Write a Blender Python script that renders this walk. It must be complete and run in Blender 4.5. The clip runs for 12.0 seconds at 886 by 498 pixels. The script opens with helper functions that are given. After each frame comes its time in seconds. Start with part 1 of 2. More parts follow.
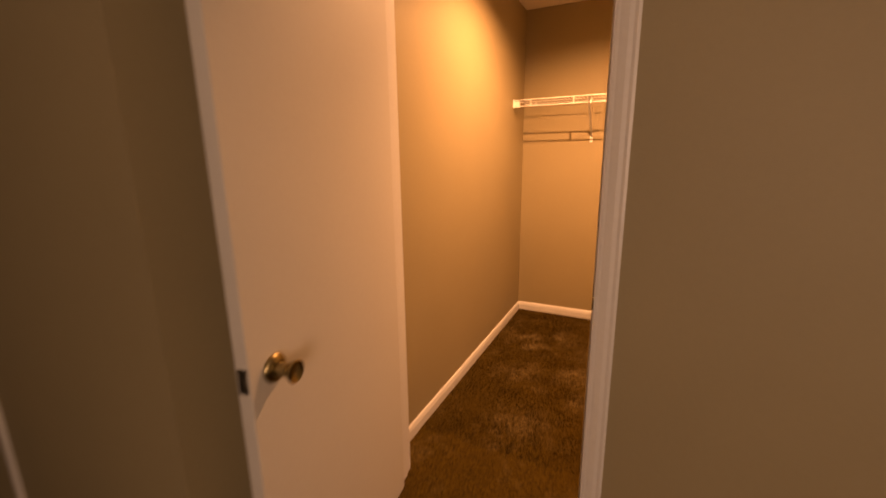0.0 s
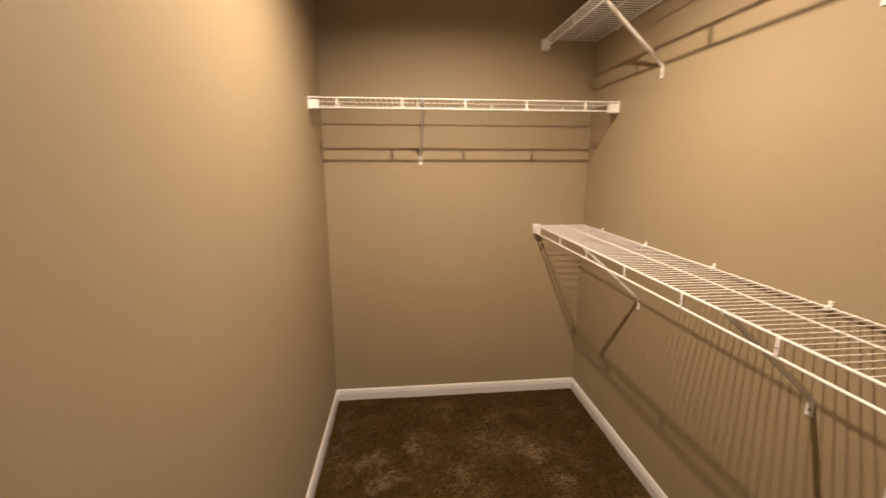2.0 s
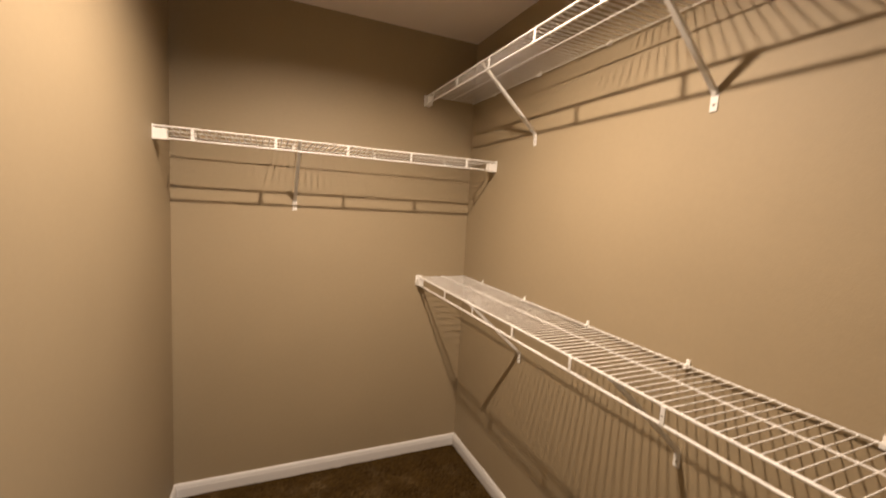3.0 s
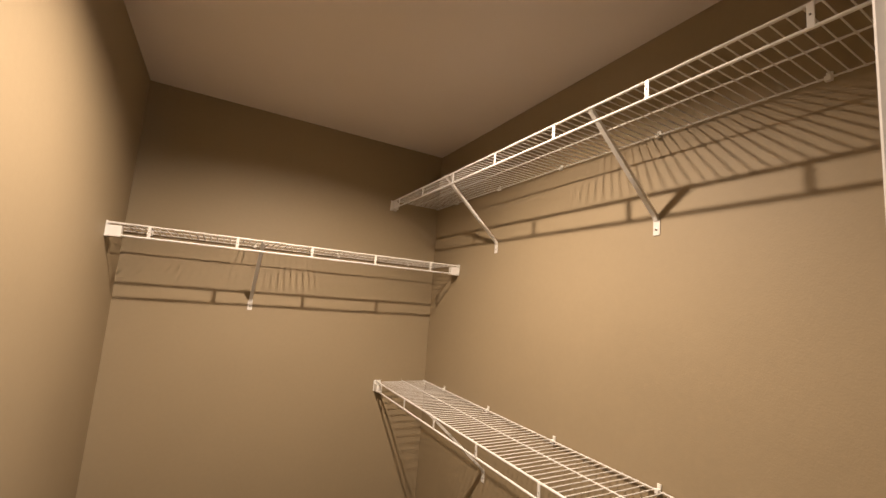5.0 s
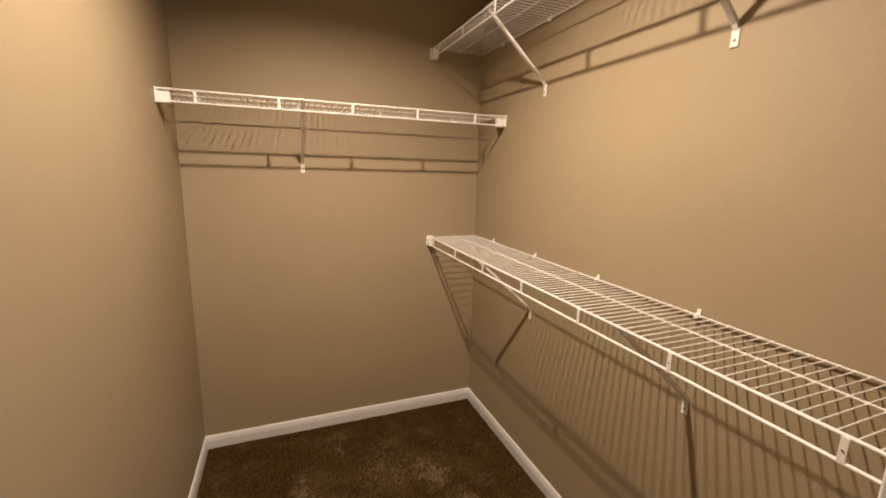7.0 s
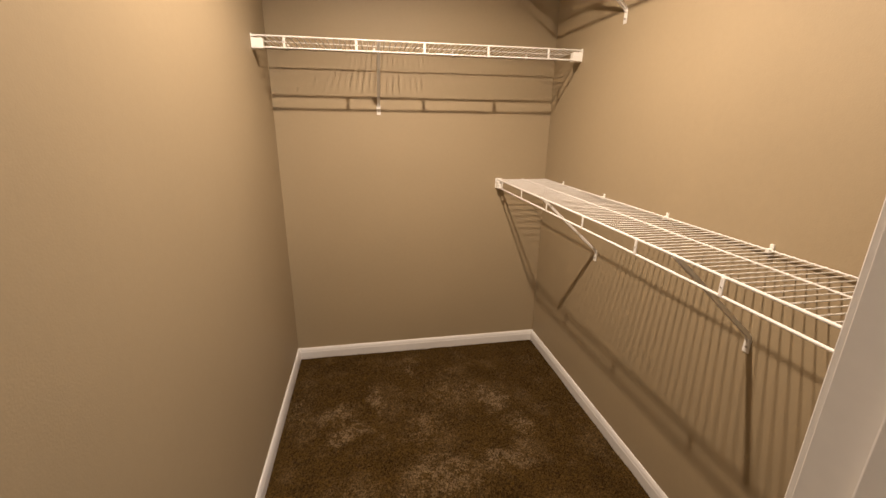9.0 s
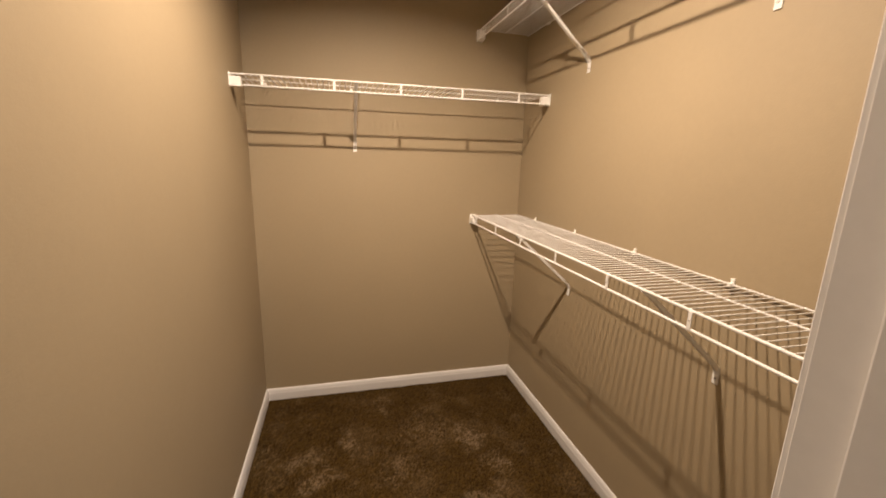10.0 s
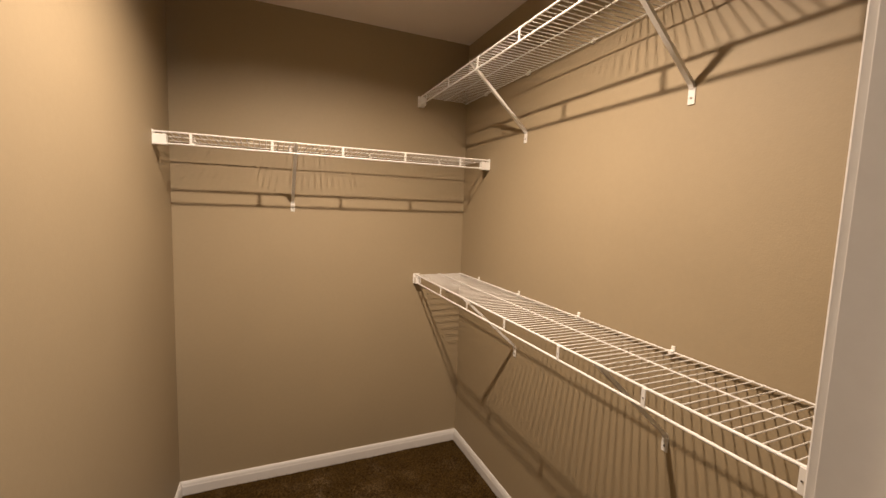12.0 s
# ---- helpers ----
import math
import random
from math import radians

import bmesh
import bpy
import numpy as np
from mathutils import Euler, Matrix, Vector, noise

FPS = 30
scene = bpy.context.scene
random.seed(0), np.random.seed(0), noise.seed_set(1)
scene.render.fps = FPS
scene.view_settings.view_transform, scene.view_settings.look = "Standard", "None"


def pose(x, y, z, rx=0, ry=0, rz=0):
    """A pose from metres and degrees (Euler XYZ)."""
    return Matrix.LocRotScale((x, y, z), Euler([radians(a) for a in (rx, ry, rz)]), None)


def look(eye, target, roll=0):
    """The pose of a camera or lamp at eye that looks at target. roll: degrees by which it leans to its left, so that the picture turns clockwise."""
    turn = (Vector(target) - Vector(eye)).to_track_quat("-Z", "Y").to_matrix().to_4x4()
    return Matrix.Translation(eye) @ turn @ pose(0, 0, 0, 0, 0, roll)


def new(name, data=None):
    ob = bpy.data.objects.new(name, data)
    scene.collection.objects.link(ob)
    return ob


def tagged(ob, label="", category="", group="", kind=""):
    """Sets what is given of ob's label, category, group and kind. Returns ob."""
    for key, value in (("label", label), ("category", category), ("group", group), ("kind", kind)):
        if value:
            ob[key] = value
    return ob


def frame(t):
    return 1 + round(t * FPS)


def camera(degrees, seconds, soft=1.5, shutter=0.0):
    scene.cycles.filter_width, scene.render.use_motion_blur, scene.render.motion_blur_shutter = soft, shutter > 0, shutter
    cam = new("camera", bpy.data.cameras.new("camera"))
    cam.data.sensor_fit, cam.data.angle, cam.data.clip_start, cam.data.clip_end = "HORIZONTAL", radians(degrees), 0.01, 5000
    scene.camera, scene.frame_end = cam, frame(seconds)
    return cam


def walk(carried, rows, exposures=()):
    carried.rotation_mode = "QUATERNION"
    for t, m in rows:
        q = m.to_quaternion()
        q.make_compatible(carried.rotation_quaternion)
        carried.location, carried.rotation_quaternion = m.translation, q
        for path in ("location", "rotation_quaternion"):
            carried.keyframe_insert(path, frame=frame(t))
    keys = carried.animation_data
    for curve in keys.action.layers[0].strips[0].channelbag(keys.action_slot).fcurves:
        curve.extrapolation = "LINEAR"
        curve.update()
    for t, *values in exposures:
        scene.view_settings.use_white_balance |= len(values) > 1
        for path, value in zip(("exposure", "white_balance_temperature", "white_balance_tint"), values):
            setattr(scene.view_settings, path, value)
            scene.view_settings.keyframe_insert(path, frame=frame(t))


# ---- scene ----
cam = camera(94.89, 12.0, shutter=0.5)
PATH = [
    (0, (0.9209, 0.3255, 1.3498), (0.0631, 2.0780, 0.9107), -0.76),
    (0.2, (0.8445, 0.4707, 1.3508), (0.0295, 2.2520, 0.9473), -0.55),
    (0.5, (0.7330, 0.6806, 1.3826), (-0.0173, 2.4847, 0.9555), -0.54),
    (1, (0.5273, 0.9596, 1.4177), (0.0623, 2.8446, 0.9377), -0.47),
    (1.5, (0.4339, 1.2087, 1.4299), (0.2788, 3.1491, 0.9712), 0.82),
    (2, (0.4273, 1.3952, 1.4566), (0.6212, 3.3426, 1.044), 0.06),
    (2.5, (0.3959, 1.5129, 1.4772), (0.9631, 3.3921, 1.0942), 1.26),
    (3, (0.4036, 1.5345, 1.5075), (1.1998, 3.3576, 1.3016), 3.21),
    (3.5, (0.4250, 1.5433, 1.5596), (1.3252, 3.3289, 1.5252), 5.01),
    (3.7, (0.4252, 1.5526, 1.5692), (1.3565, 3.3223, 1.5968), 5.40),
    (5.3, (0.3884, 1.5361, 1.5604), (1.3254, 3.2833, 1.8236), 4.39),
    (5.5, (0.4022, 1.5214, 1.5761), (1.3143, 3.2887, 1.7874), 3.69),
    (6, (0.4199, 1.5283, 1.5408), (1.2756, 3.336, 1.5408), 2.81),
    (6.5, (0.4305, 1.529, 1.5103), (1.2229, 3.3528, 1.2962), 1.79),
    (7, (0.4284, 1.528, 1.4794), (1.1544, 3.3524, 1.0993), 1.55),
    (7.5, (0.4359, 1.525, 1.454), (1.0726, 3.3546, 0.9566), 1.50),
    (7.7, (0.4549, 1.5085, 1.4378), (1.0311, 3.3508, 0.9144), 1.29),
    (9.3, (0.4551, 1.4135, 1.4123), (0.8018, 3.2913, 0.8175), 0.71),
    (9.5, (0.4491, 1.413, 1.4141), (0.809, 3.2925, 0.8327), 0.90),
    (10, (0.4439, 1.4145, 1.4203), (0.93, 3.3061, 0.9897), 1.49),
    (10.5, (0.4217, 1.4435, 1.4538), (1.0572, 3.31, 1.1188), 1.35),
    (11, (0.4203, 1.4612, 1.474), (1.1299, 3.3144, 1.2245), 1.63),
    (11.5, (0.4223, 1.4695, 1.4862), (1.1668, 3.3156, 1.2922), 2.04),
    (12, (0.4249, 1.4805, 1.4907), (1.2063, 3.311, 1.2929), 2.01),
]
walk(cam, [(t, look(eye, target, roll)) for t, eye, target, roll in PATH], [
    (0.0, 0.16, 40000, 58), (0.5, 0.22, 17500, 28), (1.0, 0.08, 11000, 20), (1.5, -0.03, 7400, 16),
    (2.0, -0.04, 6600, 17), (3.0, -0.10, 6400, 17), (3.7, -0.13, 6400, 17), (5.5, -0.28, 6400, 17), (7.5, -0.10, 6400, 17), (9.5, 0.05, 6400, 17), (12.0, -0.18, 6400, 17)])

# closet: x 0..W, y Y0..Y1; the room lies on the near side of the front wall
W, Y0, Y1, H = 1.512, 1.642, 3.735, 2.45
YR = 1.515                      # room face of the front wall
OX0, OX1, OZ = 0.103, 0.822, 2.05  # clear opening between the jambs
RW, RE, RS = -2.6, 3.2, -2.4    # room behind
CX, CY = 0.03, 0.78            # outer corner beside the door
LAMP = (0.622, 2.486, 2.474)


# ---- world and lights ----
world = bpy.data.worlds.new("world")
scene.world = world
world.use_nodes = True
wn = world.node_tree
sky = wn.nodes.new("ShaderNodeTexSky")
sky.sky_type, sky.sun_disc, sky.sun_elevation, sky.sun_rotation = "NISHITA", False, radians(35), radians(120)
wn.nodes["Background"].inputs["Strength"].default_value = 0.08
wn.links.new(sky.outputs[0], wn.nodes["Background"].inputs["Color"])


def area(name, m, sx, sy, watts, color, shape="RECTANGLE"):
    d = bpy.data.lights.new(name, "AREA")
    d.shape, d.size, d.size_y, d.energy, d.color = shape, sx, sy, watts, color
    ob = new(name, d)
    ob.matrix_world = m
    return ob


area("bulb_light", pose(*LAMP, 18, -7), 0.056, 0.056, 60.0, (1.0, 0.80, 0.59), "DISK")
# added cool daylight from an unseen source; place and power tuned to the walls
area("daylight_fill", look((2.5, RS + 0.05, 1.45), (2.5, 1.0, 1.45)), 1.0, 1.1, 48.0, (0.67, 0.83, 0.98))


# ---- materials ----
def shader(name, color, rough=0.6, metal=0.0, bump=(), tint=0.0, tint_scale=2.0, fine=0.0, fine_scale=60.0, coat=0.0):
    """bump: rows of (scale, strength, distance). tint, fine: how far the colour varies at a wide and a fine scale."""
    m = bpy.data.materials.new(name)
    m.use_nodes = True
    n, l = m.node_tree.nodes, m.node_tree.links
    b = n["Principled BSDF"]
    b.inputs["Roughness"].default_value, b.inputs["Metallic"].default_value = rough, metal
    b.inputs["Coat Weight"].default_value = coat
    co = n.new("ShaderNodeTexCoord").outputs["Object"]
    base = n.new("ShaderNodeRGB")
    base.outputs[0].default_value = (*color, 1)
    out = base.outputs[0]
    for amount, scale in ((tint, tint_scale), (fine, fine_scale)):
        if amount:
            t = n.new("ShaderNodeTexNoise")
            t.inputs["Scale"].default_value, t.inputs["Detail"].default_value = scale, 4
            l.new(co, t.inputs["Vector"])
            r = n.new("ShaderNodeMapRange")
            r.inputs[1].default_value, r.inputs[2].default_value = 0.3, 0.7
            r.inputs[3].default_value, r.inputs[4].default_value = 1 - amount, 1 + amount
            l.new(t.outputs[0], r.inputs[0])
            x = n.new("ShaderNodeVectorMath")
            x.operation = "SCALE"
            l.new(out, x.inputs[0])
            l.new(r.outputs[0], x.inputs["Scale"])
            out = x.outputs[0]
    l.new(out, b.inputs["Base Color"])
    last = None
    for scale, strength, dist in bump:
        t = n.new("ShaderNodeTexNoise")
        t.inputs["Scale"].default_value, t.inputs["Detail"].default_value = scale, 3
        l.new(co, t.inputs["Vector"])
        u = n.new("ShaderNodeBump")
        u.inputs["Strength"].default_value, u.inputs["Distance"].default_value = strength, dist
        l.new(t.outputs[0], u.inputs["Height"])
        if last:
            l.new(last, u.inputs["Normal"])
        last = u.outputs[0]
    if last:
        l.new(last, b.inputs["Normal"])
    return m


PAINT = shader("beige wall paint", (0.305, 0.242, 0.149), 0.62, bump=((220, 0.25, 0.0012), (5, 0.3, 0.006)), tint=0.03, fine=0.015)
CEIL = shader("ceiling paint", (0.78, 0.72, 0.68), 0.9, bump=((120, 0.4, 0.002), (4, 0.2, 0.004)), tint=0.02)
TRIM = shader("white trim enamel", (0.66, 0.65, 0.63), 0.38, bump=((60, 0.1, 0.0006),), tint=0.03, fine=0.02)
DOORP = shader("white door enamel", (0.60, 0.585, 0.55), 0.42, bump=((90, 0.12, 0.0006), (3, 0.1, 0.002)), tint=0.02, fine=0.01)
WIRE = shader("white vinyl coating", (0.72, 0.71, 0.68), 0.35, tint=0.04, tint_scale=12)
PLASTIC = shader("white plastic", (0.80, 0.79, 0.75), 0.45, tint=0.03, tint_scale=20)
BRASS = shader("antique brass", (0.36, 0.28, 0.16), 0.27, 1.0, bump=((40, 0.1, 0.0005),), tint=0.15, tint_scale=30)
STEEL = shader("dull steel", (0.42, 0.40, 0.37), 0.35, 1.0, tint=0.1, tint_scale=40)
# dark colour stands in for shade inside the small recess of each tab
DOT_SHADE = shader("painted recess shade", (0.10, 0.085, 0.07), 0.6, tint=0.1, tint_scale=30)
PORC = shader("white porcelain", (0.8, 0.79, 0.76), 0.2)
BAFFLE = shader("black baffle", (0.03, 0.03, 0.03), 0.6)
GLASS = bpy.data.materials.new("window glass")
GLASS.use_nodes = True
GLASS.node_tree.nodes["Principled BSDF"].inputs["Transmission Weight"].default_value = 1.0
GLASS.node_tree.nodes["Principled BSDF"].inputs["Roughness"].default_value = 0.0
BULB = bpy.data.materials.new("lit bulb glass")
BULB.use_nodes = True
_b = BULB.node_tree.nodes["Principled BSDF"]
_b.inputs["Base Color"].default_value = (0.8, 0.8, 0.78, 1)
_b.inputs["Emission Color"].default_value = (1.0, 0.74, 0.5, 1)
_b.inputs["Emission Strength"].default_value = 4.0


def carpet_material():
    """Cut pile: light and dark tufts, and places where feet and a brush have turned the pile so that it looks paler."""
    m = bpy.data.materials.new("brown cut pile")
    m.use_nodes = True
    n, l = m.node_tree.nodes, m.node_tree.links
    b = n["Principled BSDF"]
    b.inputs["Roughness"].default_value, b.inputs["Specular IOR Level"].default_value = 1.0, 0.1
    co = n.new("ShaderNodeTexCoord").outputs["Object"]

    def noise_of(scale, detail, rough=0.5, distortion=0.0):
        t = n.new("ShaderNodeTexNoise")
        for k, v in (("Scale", scale), ("Detail", detail), ("Roughness", rough), ("Distortion", distortion)):
            t.inputs[k].default_value = v
        l.new(co, t.inputs["Vector"])
        return t

    def spread(sock, a, z, lo, hi):
        r = n.new("ShaderNodeMapRange")
        r.interpolation_type = "SMOOTHSTEP"
        for i, v in zip((1, 2, 3, 4), (a, z, lo, hi)):
            r.inputs[i].default_value = v
        l.new(sock, r.inputs[0])
        return r.outputs[0]

    def sums(op, p, q):
        x = n.new("ShaderNodeMath")
        x.operation = op
        for i, v in enumerate((p, q)):
            if isinstance(v, float):
                x.inputs[i].default_value = v
            else:
                l.new(v, x.inputs[i])
        return x.outputs[0]

    warp = n.new("ShaderNodeVectorMath")
    warp.operation = "MULTIPLY_ADD"
    l.new(noise_of(9.0, 4, 0.65).outputs["Color"], warp.inputs[0])
    warp.inputs[1].default_value = (0.30, 0.30, 0.0)
    l.new(co, warp.inputs[2])
    pale = None
    # brushed and trodden places: x, y, half width, half depth, how pale
    for x, y, rx, ry, amount in ((1.05, 3.16, 0.075, 0.10, 1.0), (0.26, 3.17, 0.09, 0.06, 0.7), (0.33, 3.04, 0.10, 0.06, 0.95), (0.66, 3.56, 0.035, 0.15, 0.5),
                                 (0.46, 3.28, 0.04, 0.13, 0.8), (1.13, 2.93, 0.06, 0.10, 0.75), (0.99, 2.77, 0.12, 0.07, 0.8), (0.84, 3.25, 0.16, 0.13, 0.5),
                                 (0.68, 3.02, 0.12, 0.12, 0.45), (0.72, 2.72, 0.16, 0.12, 0.7), (0.06, 3.26, 0.06, 0.12, 0.4), (0.88, 3.42, 0.09, 0.06, 0.35),
                                 (0.30, 2.65, 0.14, 0.10, 0.5), (0.75, 2.45, 0.12, 0.12, 0.6), (1.15, 2.40, 0.10, 0.14, 0.4), (0.45, 2.15, 0.14, 0.12, 0.5)):
        d = n.new("ShaderNodeVectorMath")
        d.operation = "SUBTRACT"
        l.new(warp.outputs[0], d.inputs[0])
        d.inputs[1].default_value = (x + 0.15, y + 0.15, 0.0)
        k = n.new("ShaderNodeVectorMath")
        k.operation = "MULTIPLY"
        l.new(d.outputs[0], k.inputs[0])
        k.inputs[1].default_value = (1 / rx, 1 / ry, 0)
        length = n.new("ShaderNodeVectorMath")
        length.operation = "LENGTH"
        l.new(k.outputs[0], length.inputs[0])
        spot = spread(length.outputs["Value"], 0.2, 1.6, amount, 0.0)
        pale = spot if pale is None else sums("MAXIMUM", pale, spot)
    broken = spread(noise_of(30.0, 5, 0.75).outputs[0], 0.42, 0.58, 0.12, 1.0)
    wide = spread(noise_of(4.5, 4, 0.7).outputs[0], 0.50, 0.68, 0.0, 0.25)
    pale = sums("ADD", sums("MULTIPLY", pale, broken), wide)
    # each tuft
    tuft = noise_of(120.0, 3, 0.8).outputs[0]
    fine = spread(tuft, 0.34, 0.67, 0.42, 1.62)
    mix = n.new("ShaderNodeMix")
    mix.data_type = "RGBA"
    mix.inputs["A"].default_value = (0.054, 0.0315, 0.0080, 1)
    mix.inputs["B"].default_value = (0.140, 0.101, 0.054, 1)
    l.new(pale, mix.inputs["Factor"])
    x = n.new("ShaderNodeVectorMath")
    x.operation = "SCALE"
    l.new(mix.outputs["Result"], x.inputs[0])
    l.new(fine, x.inputs["Scale"])
    l.new(x.outputs[0], b.inputs["Base Color"])
    u = n.new("ShaderNodeBump")
    u.inputs["Strength"].default_value, u.inputs["Distance"].default_value = 0.7, 0.004
    l.new(tuft, u.inputs["Height"])
    l.new(u.outputs[0], b.inputs["Normal"])
    return m


CARPET = carpet_material()


# ---- mesh helpers ----
def mesh_of(bm, name, mat, smooth=False):
    me = bpy.data.meshes.new(name)
    bmesh.ops.recalc_face_normals(bm, faces=bm.faces)
    bm.to_mesh(me)
    bm.free()
    me.materials.append(mat)
    if smooth:
        me.polygons.foreach_set("use_smooth", [True] * len(me.polygons))
        me.set_sharp_from_angle(angle=radians(40))
    return me


def thing(name, m=Matrix(), **tags):
    ob = new(name)
    ob.matrix_world = m
    return tagged(ob, **tags)


def part(name, data, parent, m=Matrix(), label=""):
    """data: a mesh. Places it under parent at m, in the parent's own frame."""
    ob = new(name, data)
    ob.parent = parent
    ob.matrix_basis = m
    return tagged(ob, label=label)


def fixed(name, bm, mat, smooth=False, **tags):
    tags.setdefault("kind", "structure")
    return tagged(new(name, mesh_of(bm, name, mat, smooth)), **tags)


def box(bm, x0, x1, y0, y1, z0, z1, bevel=0.0):
    r = bmesh.ops.create_cube(bm, size=1)
    for v in r["verts"]:
        v.co = Vector(((x0 + x1) / 2 + v.co.x * (x1 - x0), (y0 + y1) / 2 + v.co.y * (y1 - y0), (z0 + z1) / 2 + v.co.z * (z1 - z0)))
    if bevel:
        edges = list({e for v in r["verts"] for e in v.link_edges})
        bmesh.ops.bevel(bm, geom=edges, offset=bevel, segments=2, profile=0.6, affect="EDGES")
    return bm


def tube(bm, pts, r, sides=8, cap=True):
    """A round bar through the points; r: its radius, or one radius for each point."""
    pts = [Vector(p) for p in pts]
    rr = [r] * len(pts) if isinstance(r, float) else r
    rings = []
    for i, p in enumerate(pts):
        d = (pts[min(i + 1, len(pts) - 1)] - pts[max(i - 1, 0)]).normalized()
        q = d.to_track_quat("Z", "Y")
        rings.append([bm.verts.new(p + q @ Vector((rr[i] * math.cos(2 * math.pi * k / sides), rr[i] * math.sin(2 * math.pi * k / sides), 0))) for k in range(sides)])
    for a, b in zip(rings, rings[1:]):
        for k in range(sides):
            bm.faces.new((a[k], a[(k + 1) % sides], b[(k + 1) % sides], b[k]))
    if cap:
        bm.faces.new(rings[0]), bm.faces.new(rings[-1])
    return bm


def lathe(bm, rows, sides=32, closed=False):
    """Turned about z: rows of (radius, z). closed: the last row meets the first one, as in a ring."""
    rings = [[bm.verts.new((r * math.cos(2 * math.pi * k / sides), r * math.sin(2 * math.pi * k / sides), z)) for k in range(sides)] for r, z in rows]
    for a, b in zip(rings, rings[1:]):
        for k in range(sides):
            bm.faces.new((a[k], a[(k + 1) % sides], b[(k + 1) % sides], b[k]))
    if not closed:
        bm.faces.new(rings[0]), bm.faces.new(rings[-1])
    return bm


def sweep(bm, profile, a, b, inward, mitre=(0, 0)):
    """A moulding whose profile (out, up) runs from a to b; inward: the way it projects; up is the third axis. mitre: by how much
    each end is cut back for each metre of projection."""
    a, b, out = Vector(a), Vector(b), Vector(inward)
    along = (b - a).normalized()
    up = Vector((0, 0, 1)) if abs(along.z) < 0.5 else along.cross(out)
    ends = []
    for p, s, cut in ((a, 1, mitre[0]), (b, -1, mitre[1])):
        ends.append([bm.verts.new(p + out * u + up * v + along * s * cut * u) for u, v in profile])
    k = len(profile)
    for i in range(k):
        bm.faces.new((ends[0][i], ends[0][(i + 1) % k], ends[1][(i + 1) % k], ends[1][i]))
    bm.faces.new(ends[0]), bm.faces.new(ends[1])
    return bm


# ---- structure ----
T = 0.12
fixed("wall_west", box(bmesh.new(), -T, 0, Y0, Y1, 0, H), PAINT, label="beige painted closet wall")
fixed("wall_north", box(bmesh.new(), -T, W + T, Y1, Y1 + T, 0, H), PAINT, label="beige painted closet wall behind the short shelf")
fixed("wall_east", box(bmesh.new(), W, W + T, Y0, Y1, 0, H), PAINT, label="beige painted closet wall carrying two wire shelves")
bm = bmesh.new()
for x0, x1, z0, z1 in ((CX - T, OX0 - 0.018, 0, H), (OX1 + 0.018, RE + T, 0, H), (OX0 - 0.018, OX1 + 0.018, OZ + 0.018, H)):
    box(bm, x0, x1, YR, Y0, z0, z1)
fixed("wall_south", bm, PAINT, label="beige painted wall with the closet doorway")
bm = bmesh.new()
box(bm, CX - T, CX, CY, YR, 0, H)
fixed("wall_return", bm, PAINT, label="beige painted wall return beside the open door")
fixed("wall_hall", box(bmesh.new(), RW - T, CX - T, CY, CY + T, 0, H), PAINT, label="beige painted wall beyond the open door")
fixed("wall_room_west", box(bmesh.new(), RW - T, RW, RS - T, CY, 0, H), PAINT, label="plain beige room wall")
fixed("wall_room_east", box(bmesh.new(), RE, RE + T, RS - T, YR, 0, H), PAINT, label="plain beige room wall")
# assumed window opening, never in view, set around the added daylight
WX0, WX1, WZ0, WZ1 = 1.95, 3.05, 0.9, 2.0
bm = bmesh.new()
for x0, x1, z0, z1 in ((RW, WX0, 0, H), (WX1, RE, 0, H), (WX0, WX1, 0, WZ0), (WX0, WX1, WZ1, H)):
    box(bm, x0, x1, RS - T, RS, z0, z1)
fixed("wall_room_south", bm, PAINT, label="unseen beige room wall with an assumed window")
bm = bmesh.new()
hx, hy, hr = LAMP[0], LAMP[1], 0.0905
for b in ((RW - T, RE + T, RS - T, hy - hr), (RW - T, RE + T, hy + hr, Y1 + T), (RW - T, hx - hr, hy - hr, hy + hr), (hx + hr, RE + T, hy - hr, hy + hr)):
    box(bm, *b, H, H + 0.1)
fixed("ceiling", bm, CEIL, label="off-white painted ceiling")

# unseen window, added to go with the daylight fill
win = thing("assumed_window", pose((WX0 + WX1) / 2, RS - 0.06, 0), kind="structure", label="assumed white framed window in the unseen room wall")
bm = bmesh.new()
hw = (WX1 - WX0) / 2
for x0, x1, z0, z1 in ((-hw, -hw + 0.05, WZ0, WZ1), (hw - 0.05, hw, WZ0, WZ1), (-hw + 0.05, hw - 0.05, WZ0, WZ0 + 0.05),
                       (-hw + 0.05, hw - 0.05, WZ1 - 0.05, WZ1), (-hw + 0.05, hw - 0.05, 1.43, 1.47)):
    box(bm, x0, x1, -0.03, 0.03, z0, z1, 0.003)
part("window_frame", mesh_of(bm, "window_frame", TRIM), win)
for z0, z1 in ((WZ0 + 0.05, 1.43), (1.47, WZ1 - 0.05)):
    p = part("pane", mesh_of(box(bmesh.new(), -hw + 0.05, hw - 0.05, -0.003, 0.003, z0, z1), "pane", GLASS), win)
    p.visible_shadow = False


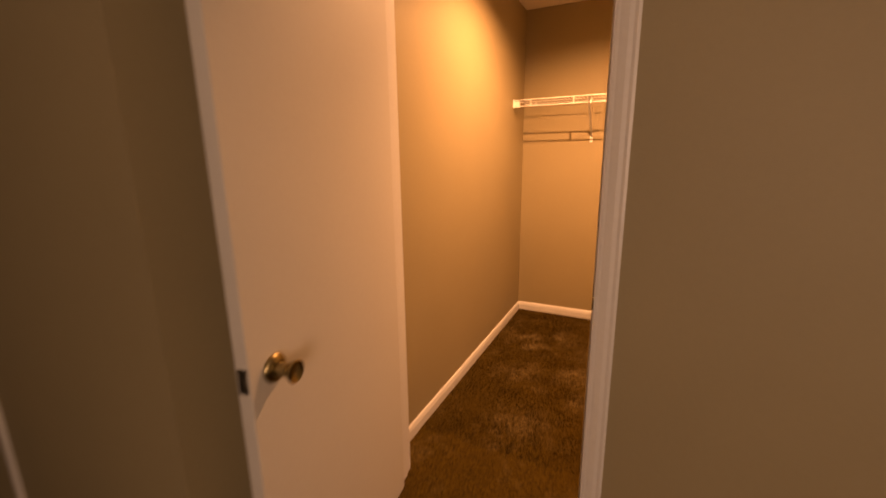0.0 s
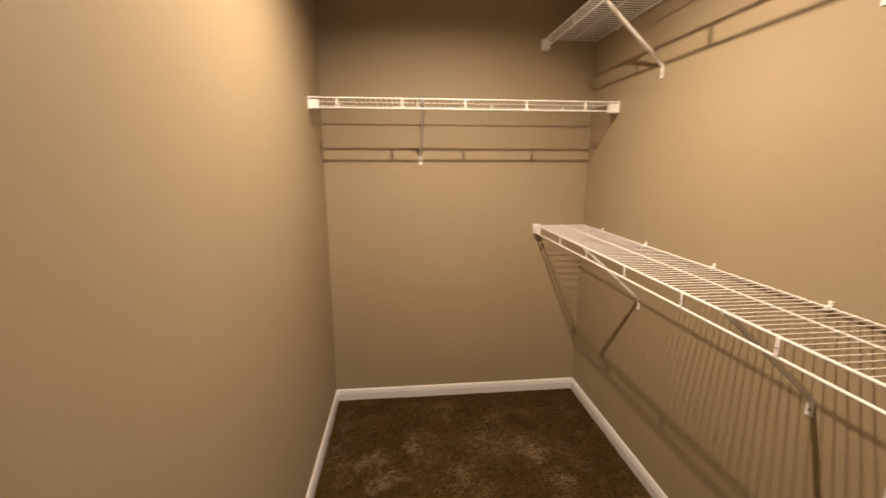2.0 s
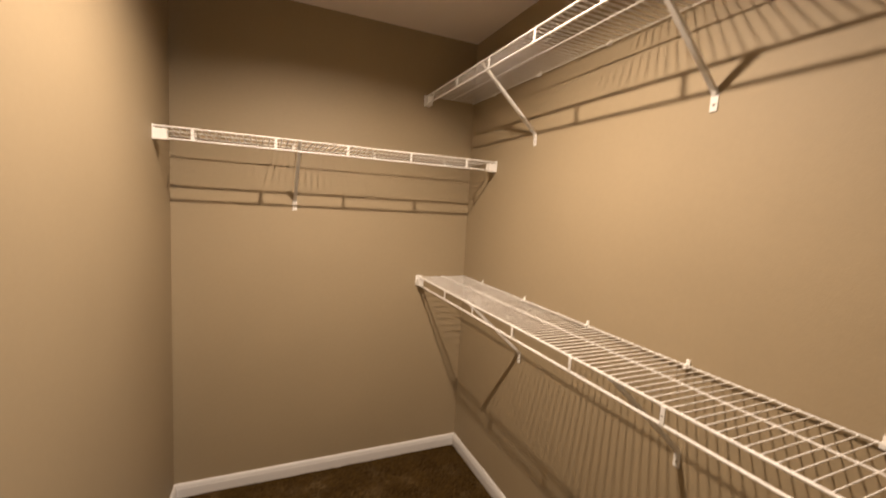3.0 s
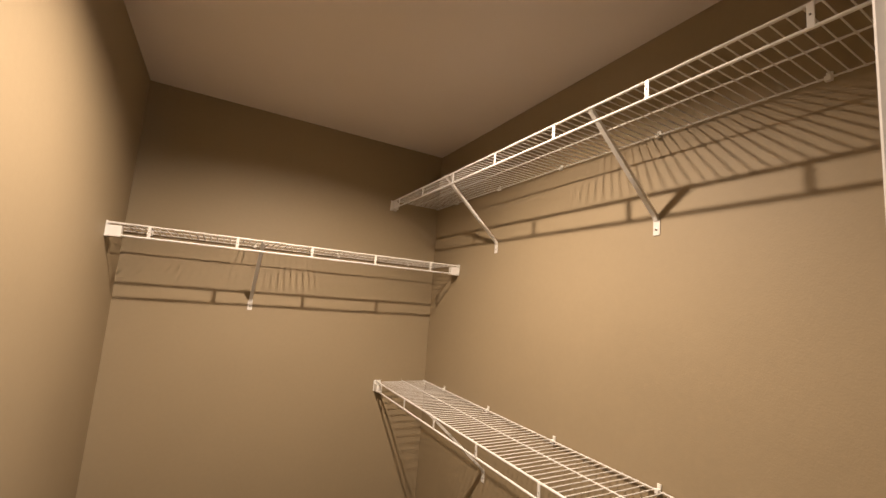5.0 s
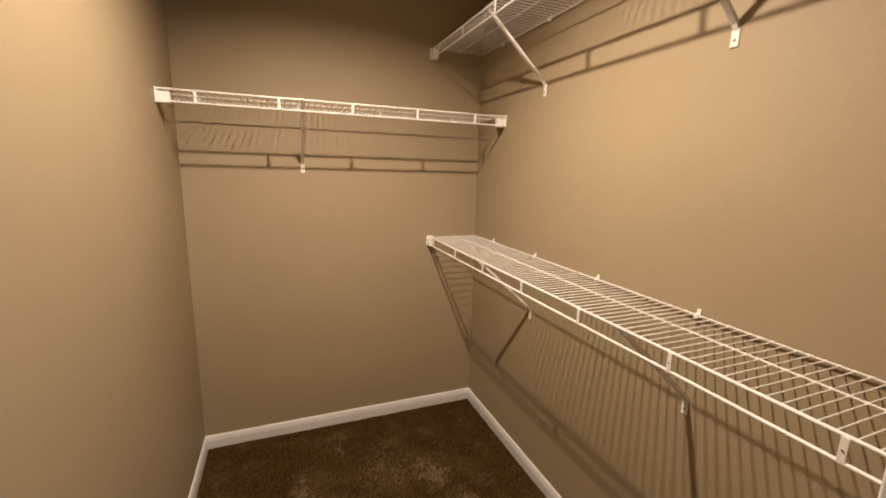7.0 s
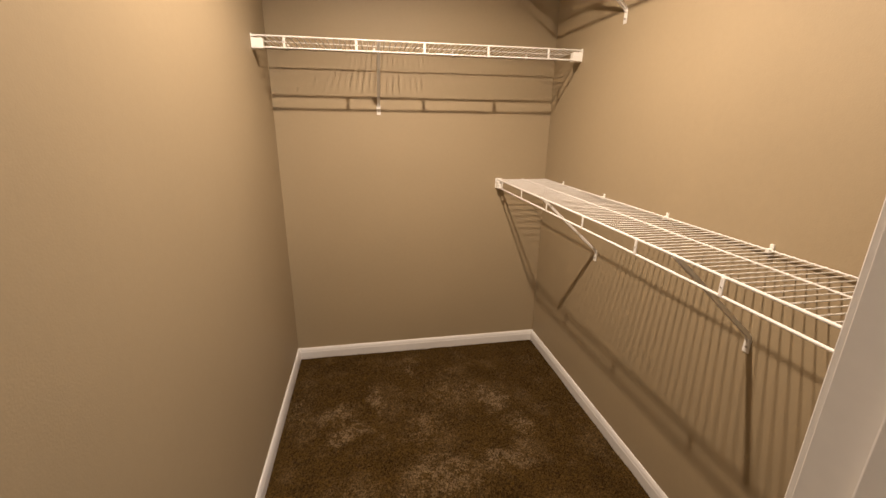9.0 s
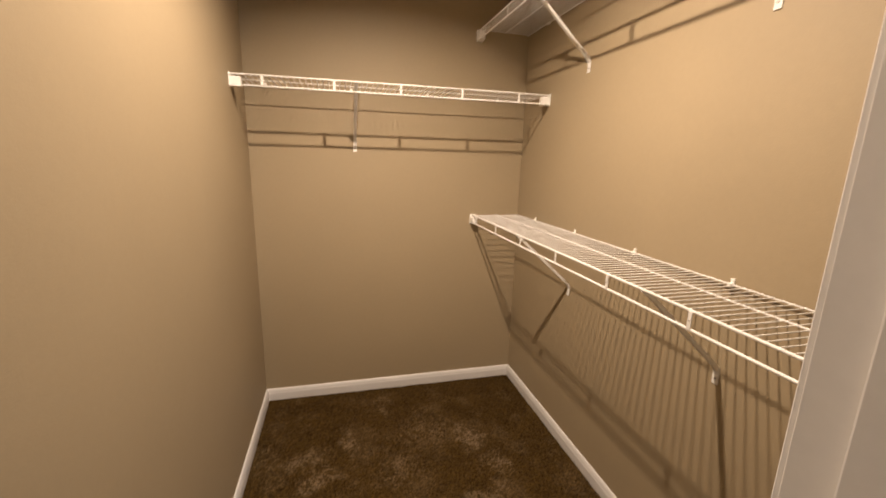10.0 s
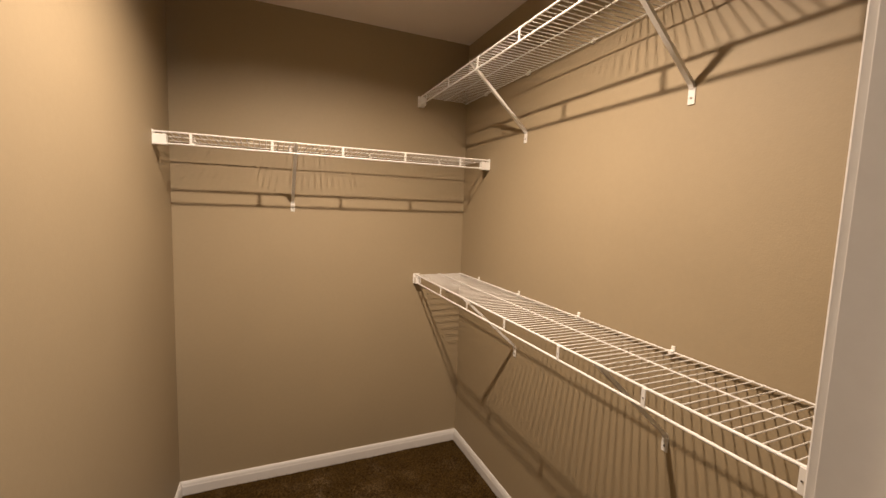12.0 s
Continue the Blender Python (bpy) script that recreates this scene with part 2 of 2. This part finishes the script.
def carpet():
    """Cut pile: an uneven sheet below, and tufts that stand on it where the closet shows."""
    nx, ny = 120, 150
    xs, ys = np.linspace(0.0, W, nx), np.linspace(1.5, Y1, ny)
    bm = bmesh.new()
    box(bm, RW - T, RE + T, RS - T, Y1 + T, -0.1, -0.002)
    grid = [[bm.verts.new((x, y, 0.013 + 0.004 * noise.noise(Vector((x * 9, y * 9, 0))) + 0.002 * noise.noise(Vector((x * 60, y * 60, 3))))) for x in xs] for y in ys]
    for j in range(ny - 1):
        for i in range(nx - 1):
            bm.faces.new((grid[j][i], grid[j][i + 1], grid[j + 1][i + 1], grid[j + 1][i]))
    box(bm, RW, RE, RS, 1.5, -0.002, 0.015)
    ob = fixed("floor", bm, CARPET, label="brown cut-pile carpet with brushed footmarks")
    rng = np.random.default_rng(4)
    n = 90000
    px, py = rng.uniform(0.012, W - 0.012, n), rng.uniform(1.9, Y1 - 0.012, n)
    ang, lean = rng.uniform(0, 2 * np.pi, n), rng.normal(0, 0.0035, (n, 2))
    hgt = rng.uniform(0.005, 0.010, n)
    w = 0.0016
    v = np.zeros((n, 3, 3))
    v[:, 0] = np.stack([px - w * np.cos(ang), py - w * np.sin(ang), np.full(n, 0.011)], 1)
    v[:, 1] = np.stack([px + w * np.cos(ang), py + w * np.sin(ang), np.full(n, 0.011)], 1)
    v[:, 2] = np.stack([px + lean[:, 0], py + lean[:, 1], hgt + 0.013], 1)
    me = bpy.data.meshes.new("carpet_pile")
    me.from_pydata(v.reshape(-1, 3).tolist(), [], np.arange(3 * n).reshape(-1, 3).tolist())
    me.materials.append(CARPET)
    pile = part("carpet_pile", me, ob)
    tagged(pile, kind="stuff")


carpet()

# baseboards: a flat board with an eased, stepped top
BASE = [(0.0, 0.0), (0.0125, 0.0), (0.0125, 0.058), (0.0105, 0.064), (0.0095, 0.072), (0.006, 0.080), (0.003, 0.084), (0.0, 0.084)]


def baseboard(a, b, inward, mitre=(1, 1)):
    fixed("baseboard", sweep(bmesh.new(), BASE, a, b, inward, mitre), TRIM, label="white painted baseboard")


baseboard((0, Y0, 0), (0, Y1, 0), (1, 0, 0), (0, 1))
baseboard((0, Y1, 0), (W, Y1, 0), (0, -1, 0))
baseboard((W, Y0, 0), (W, Y1, 0), (-1, 0, 0), (0, 1))
baseboard((0.884, YR, 0), (RE, YR, 0), (0, -1, 0), (0, 1))
baseboard((0.884, Y0, 0), (W - 0.0135, Y0, 0), (0, 1, 0), (0, 0))
baseboard((-1.023, CY, 0), (CX, CY, 0), (0, -1, 0), (0, -1))
baseboard((CX, CY, 0), (CX, YR - 0.017, 0), (1, 0, 0), (-1, 0))

# door frame: jambs, stops and casings
YJ0, YJ1 = 1.508, 1.642
bm = bmesh.new()
box(bm, OX0 - 0.018, OX0, YJ0, YJ1, 0, OZ, 0.001)
fixed("door_jamb", bm, TRIM, label="white painted door jamb")
bm = bmesh.new()
box(bm, OX1, OX1 + 0.018, YJ0, YJ1, 0, OZ, 0.001)
fixed("door_jamb", bm, TRIM, label="white painted door jamb with a latch plate")
fixed("door_jamb", box(bmesh.new(), OX0 - 0.018, OX1 + 0.018, YJ0, YJ1, OZ, OZ + 0.018, 0.001), TRIM, label="white painted head jamb")
for nm, b in (("door_stop", (OX0, OX0 + 0.010, 1.566, 1.600, 0, OZ)), ("door_stop", (OX1 - 0.010, OX1, 1.566, 1.600, 0, OZ)),
              ("door_stop", (OX0 + 0.010, OX1 - 0.010, 1.566, 1.600, OZ - 0.010, OZ))):
    fixed(nm, box(bmesh.new(), *b, 0.002), TRIM, label="white painted door stop")
CAS = [(0.0, 0.0), (0.0, 0.057), (0.014, 0.057), (0.016, 0.050), (0.013, 0.042), (0.014, 0.030), (0.011, 0.016), (0.009, 0.010), (0.009, 0.002), (0.007, 0.0)]


def casing(xin, side, y, out, z1):
    """A leg of casing: its inner edge at xin, running outward to side (+1 or -1), proud of the wall in y by out (+1 or -1)."""
    bm = bmesh.new()
    rows = []
    for z, grow in ((0.0, 0.0), (z1, 1.0)):
        rows.append([bm.verts.new((xin + side * v, y + out * u, z + grow * v)) for u, v in CAS])
    k = len(CAS)
    for i in range(k):
        bm.faces.new((rows[0][i], rows[0][(i + 1) % k], rows[1][(i + 1) % k], rows[1][i]))
    bm.faces.new(rows[0]), bm.faces.new(rows[1])
    fixed("door_casing", bm, TRIM, label="white moulded door casing")


def casing_head(x0, x1, y, out, z):
    bm = bmesh.new()
    rows = []
    for x, s in ((x0, -1), (x1, 1)):
        rows.append([bm.verts.new((x + s * v, y + out * u, z + v)) for u, v in CAS])
    k = len(CAS)
    for i in range(k):
        bm.faces.new((rows[0][i], rows[0][(i + 1) % k], rows[1][(i + 1) % k], rows[1][i]))
    bm.faces.new(rows[0]), bm.faces.new(rows[1])
    fixed("door_casing", bm, TRIM, label="white moulded door casing over the opening")


for y, out in ((YR, -1), (Y0, 1)):
    casing(OX0 - 0.005, -1, y, out, OZ + 0.005)
    casing(OX1 + 0.005, 1, y, out, OZ + 0.005)
    casing_head(OX0 - 0.005, OX1 + 0.005, y, out, OZ + 0.005)
casing(-1.08, 1, CY, -1, 2.035)

bm = bmesh.new()
box(bm, OX1 - 0.0012, OX1 + 0.001, YJ0 + 0.004, YJ0 + 0.034, 0.905, 0.962, 0.0005)
tube(bm, [(OX1 - 0.0022, YJ0 + 0.022, 0.913), (OX1 - 0.0006, YJ0 + 0.022, 0.913)], 0.003)
tube(bm, [(OX1 - 0.0022, YJ0 + 0.022, 0.954), (OX1 - 0.0006, YJ0 + 0.022, 0.954)], 0.003)
box(bm, OX1 - 0.004, OX1 - 0.0012, YJ0 - 0.002, YJ0 + 0.006, 0.915, 0.952, 0.001)
fixed("strike_plate", bm, BRASS, label="worn brass strike plate on the jamb")


# ---- door ----
def door():
    """Leaf hinged at the origin; closed it lies along +x, its closet face at +y."""
    d = thing("door_1", pose(OX0 + 0.002, 1.528, 0, 0, 0, -82.9), kind="structure",
              label="flat white painted door standing open into the room")
    part("leaf", mesh_of(box(bmesh.new(), 0.003, 0.708, 0.0, 0.035, 0.027, 2.042, 0.0015), "leaf", DOORP), d)
    for z in (0.22, 1.03, 1.80):
        bm = tube(bmesh.new(), [(-0.002, -0.005, z - 0.045), (-0.002, -0.005, z + 0.045)], 0.006, 12)
        box(bm, 0.0, 0.0028, 0.0, 0.030, z - 0.044, z + 0.044)
        part("hinge", mesh_of(bm, "hinge", BRASS, True), d)
    bm = box(bmesh.new(), 0.7082, 0.7095, 0.005, 0.030, 0.872, 0.929, 0.0004)
    box(bm, 0.7095, 0.7125, 0.011, 0.024, 0.891, 0.913, 0.001)
    part("latch", mesh_of(bm, "latch", STEEL), d)
    rose = [(0.0325, 0.0), (0.0335, 0.002), (0.0335, 0.005), (0.031, 0.009), (0.025, 0.013), (0.019, 0.0155), (0.015, 0.016)]
    knob = [(0.0165, 0.015), (0.0160, 0.026), (0.0165, 0.038), (0.0190, 0.046), (0.0235, 0.053), (0.0255, 0.057), (0.0257, 0.060), (0.0235, 0.0615), (0.0200, 0.0590), (0.012, 0.0560), (0.004, 0.0550)]
    m = Matrix.Translation((0.638, 0.035, 0.900)) @ pose(0, 0, 0, -90)
    k = part("door_handle", mesh_of(lathe(bmesh.new(), knob), "knob", BRASS, True), d, m, "antique brass round door knob")
    part("rose", mesh_of(lathe(bmesh.new(), rose), "rose", BRASS, True), k)


door()


# ---- wire shelves ----
WIRE_R, ROD_R = 0.0017, 0.0037
DEEP = 0.302


def wire_shelf(label, m, length, tabs, supports, clips, drop, lip=0.042, ends=(True, True)):
    """A vinyl-coated wire shelf. Its own frame: x along the wall, y out from the wall, z = 0 at the deck.
    tabs, supports, clips: places along x. drop: how far below the deck the support feet stand."""
    s = thing("wire_shelf", m, category="shelf", label=label)
    x0, x1 = 0.004, length - 0.004
    def rod(name, y, z, r):
        part(name, mesh_of(tube(bmesh.new(), [(x0, y, z), (x1, y, z)], r, 10), name, WIRE, True), s)
    n = int((x1 - x0 - 0.01) / 0.0254)
    for name, y, z in (("back_rod", 0.010, 0.0), ("middle_rod", 0.148, 0.0016)):
        # the coating thickens where each wire is welded on
        at, rad = [x0], [0.0024]
        for i in range(n + 1):
            x = x0 + 0.006 + i * 0.0254
            at += [x - 0.005, x, x + 0.005]
            rad += [0.0023, 0.0034, 0.0023]
        at, rad = at + [x1], rad + [0.0024]
        part(name, mesh_of(tube(bmesh.new(), [(x, y, z) for x in at], rad, 8), name, WIRE, True), s)
    rod("front_rod", DEEP - 0.003, 0.0, ROD_R)
    rod("lower_rod", DEEP, -lip, ROD_R)
    wire = mesh_of(tube(bmesh.new(), [(0, 0.009, 0), (0, DEEP - 0.004, 0)], WIRE_R, 6), "cross_wire", WIRE, True)
    for i in range(n + 1):
        part("cross_wire", wire, s, Matrix.Translation((x0 + 0.006 + i * 0.0254, 0, 0)))
    bm = bmesh.new()
    box(bm, -0.0055, 0.0055, DEEP + 0.0008, DEEP + 0.0036, -lip - 0.002, 0.0005, 0.0008)
    tube(bm, [(0, DEEP + 0.0030, -lip * 0.5), (0, DEEP + 0.0044, -lip * 0.5)], 0.0018, 8)
    tab = mesh_of(bm, "tab", WIRE)
    # small dark cap: the recess's shade put into its colour
    dark_dot = mesh_of(lathe(bmesh.new(), [(0.0019, 0.0), (0.0017, 0.0007), (0.0008, 0.0010)], 8), "dark_dot", DOT_SHADE, True)
    for x in tabs:
        t = part("tab", tab, s, Matrix.Translation((x, 0, 0)))
        part("dark_dot", dark_dot, t, Matrix.Translation((0, DEEP + 0.0044, -lip * 0.5)) @ pose(0, 0, 0, -90))
    bm = bmesh.new()
    box(bm, -0.006, 0.006, 0.0, 0.004, -0.006, 0.016, 0.0012)
    box(bm, -0.006, 0.006, 0.004, 0.016, -0.008, 0.004, 0.0015)
    tube(bm, [(0, 0.0035, 0.0105), (0, 0.0055, 0.0105)], 0.0028, 8)
    clip = mesh_of(bm, "wall_clip", PLASTIC)
    for x in clips:
        part("wall_clip", clip, s, Matrix.Translation((x, 0, 0)))
    for x in supports:
        arm = bmesh.new()
        foot_z = -drop
        p = [Vector((0, DEEP - 0.006, -0.003)), Vector((0, DEEP - 0.011, -0.009)), Vector((0, 0.012, foot_z + 0.024)), Vector((0, 0.004, foot_z + 0.012))]
        # a channel: two thin flanges joined by a web
        for a, b in zip(p, p[1:]):
            d = (b - a).normalized()
            q = Vector((1, 0, 0)).cross(d)
            for c0, c1, h0, h1 in ((-0.0070, 0.0070, 0.0, 0.0016), (-0.0070, -0.0056, -0.009, 0.0), (0.0056, 0.0070, -0.009, 0.0)):
                vs = [arm.verts.new(e + Vector((c, 0, 0)) + q * h) for e in (a, b) for c in (c0, c1) for h in (h0, h1)]
                for f in ((0, 1, 3, 2), (4, 6, 7, 5), (0, 4, 5, 1), (2, 3, 7, 6), (0, 2, 6, 4), (1, 5, 7, 3)):
                    arm.faces.new([vs[i] for i in f])
        sup = part("support_bracket", mesh_of(arm, "support_bracket", WIRE), s, Matrix.Translation((x, 0, 0)), "white folded steel support brace")
        bm = box(bmesh.new(), -0.0105, 0.0105, 0.0005, 0.0035, foot_z - 0.030, foot_z + 0.016, 0.0012)
        part("foot", mesh_of(bm, "foot", WIRE), sup)
        bm = lathe(bmesh.new(), [(0.0040, 0.0), (0.0038, 0.0015), (0.0025, 0.0024)], 12)
        part("screw", mesh_of(bm, "screw", STEEL, True), sup, Matrix.Translation((0, 0.0035, foot_z - 0.012)) @ pose(0, 0, 0, -90))
        bm = bmesh.new()
        tube(bm, [(0, DEEP - 0.014, -0.004), (0, DEEP - 0.010, 0.001), (0, DEEP - 0.003, 0.0042), (0, DEEP + 0.002, 0.001), (0, DEEP + 0.001, -0.006)], 0.0018, 8)
        part("hook", mesh_of(bm, "hook", WIRE, True), sup)
    for side, on in zip((0, 1), ends):
        if on:
            a, b = (0.0005, 0.048) if side == 0 else (length - 0.048, length - 0.0005)
            fl = (0.0005, 0.004) if side == 0 else (length - 0.004, length - 0.0005)
            bm = bmesh.new()
            box(bm, a, b, DEEP - 0.024, DEEP + 0.007, -lip - 0.006, -0.010, 0.002)
            box(bm, *fl, DEEP - 0.030, DEEP + 0.010, -lip - 0.008, 0.006, 0.0015)
            part("end_bracket", mesh_of(bm, "end_bracket", PLASTIC), s, label="moulded white plastic end bracket")
    return s


BACK_Z, LOW_Z, UP_Z = 1.756, 1.098, 2.112
wire_shelf("empty white vinyl-coated wire shelf with support brace on end wall",
           Matrix.Translation((W, Y1, BACK_Z)) @ pose(0, 0, 0, 0, 0, 180), W,
           [W - x for x in (0.132, 0.435, 0.738, 1.039, 1.338)], [W - 0.533], [W - x for x in (0.10, 0.52, 0.93, 1.34)], 0.278, 0.045)
long_place = Matrix.Translation((W, Y0, 0)) @ pose(0, 0, 0, 0, 0, 90)
L = Y1 - Y0
wire_shelf("long empty white wire shelf at waist height on the side wall", Matrix.Translation((0, 0, LOW_Z)) @ long_place, L,
           [y - Y0 for y in (1.814, 2.118, 2.419, 2.723, 3.03, 3.325, 3.63)], [y - Y0 for y in (2.277, 3.096)],
           [y - Y0 for y in (1.87, 2.278, 2.677, 3.086, 3.49)], 0.279, 0.043)
wire_shelf("long empty white wire shelf near the ceiling on the side wall", Matrix.Translation((0, 0, UP_Z)) @ long_place, L,
           [y - Y0 for y in (1.817, 2.119, 2.423, 2.72, 3.023, 3.319, 3.62)], [y - Y0 for y in (2.294, 3.10)],
           [y - Y0 for y in (1.89, 2.288, 2.694, 3.097, 3.49)], 0.278, 0.046)

# ---- lamp ----
lamp = thing("ceiling_light", pose(LAMP[0], LAMP[1], H), category="light", label="small lit recessed downlight with a white trim ring")
part("trim_ring", mesh_of(lathe(bmesh.new(), [(0.132, -0.0005), (0.130, -0.003), (0.122, -0.005), (0.070, -0.005), (0.054, -0.002), (0.052, 0.006), (0.074, 0.006), (0.091, -0.0005)], 48, True), "trim_ring", PORC, True), lamp)
can = part("can", mesh_of(lathe(bmesh.new(), [(0.0735, 0.007), (0.089, 0.007), (0.089, 0.130), (0.003, 0.130), (0.003, 0.126), (0.084, 0.126)], 48, True), "can", BAFFLE, True), lamp)
part("bulb", mesh_of(lathe(bmesh.new(), [(0.002, 0.038), (0.020, 0.039), (0.030, 0.044), (0.034, 0.054), (0.030, 0.068), (0.018, 0.088), (0.013, 0.104), (0.013, 0.125)], 32), "bulb", BULB, True), lamp)
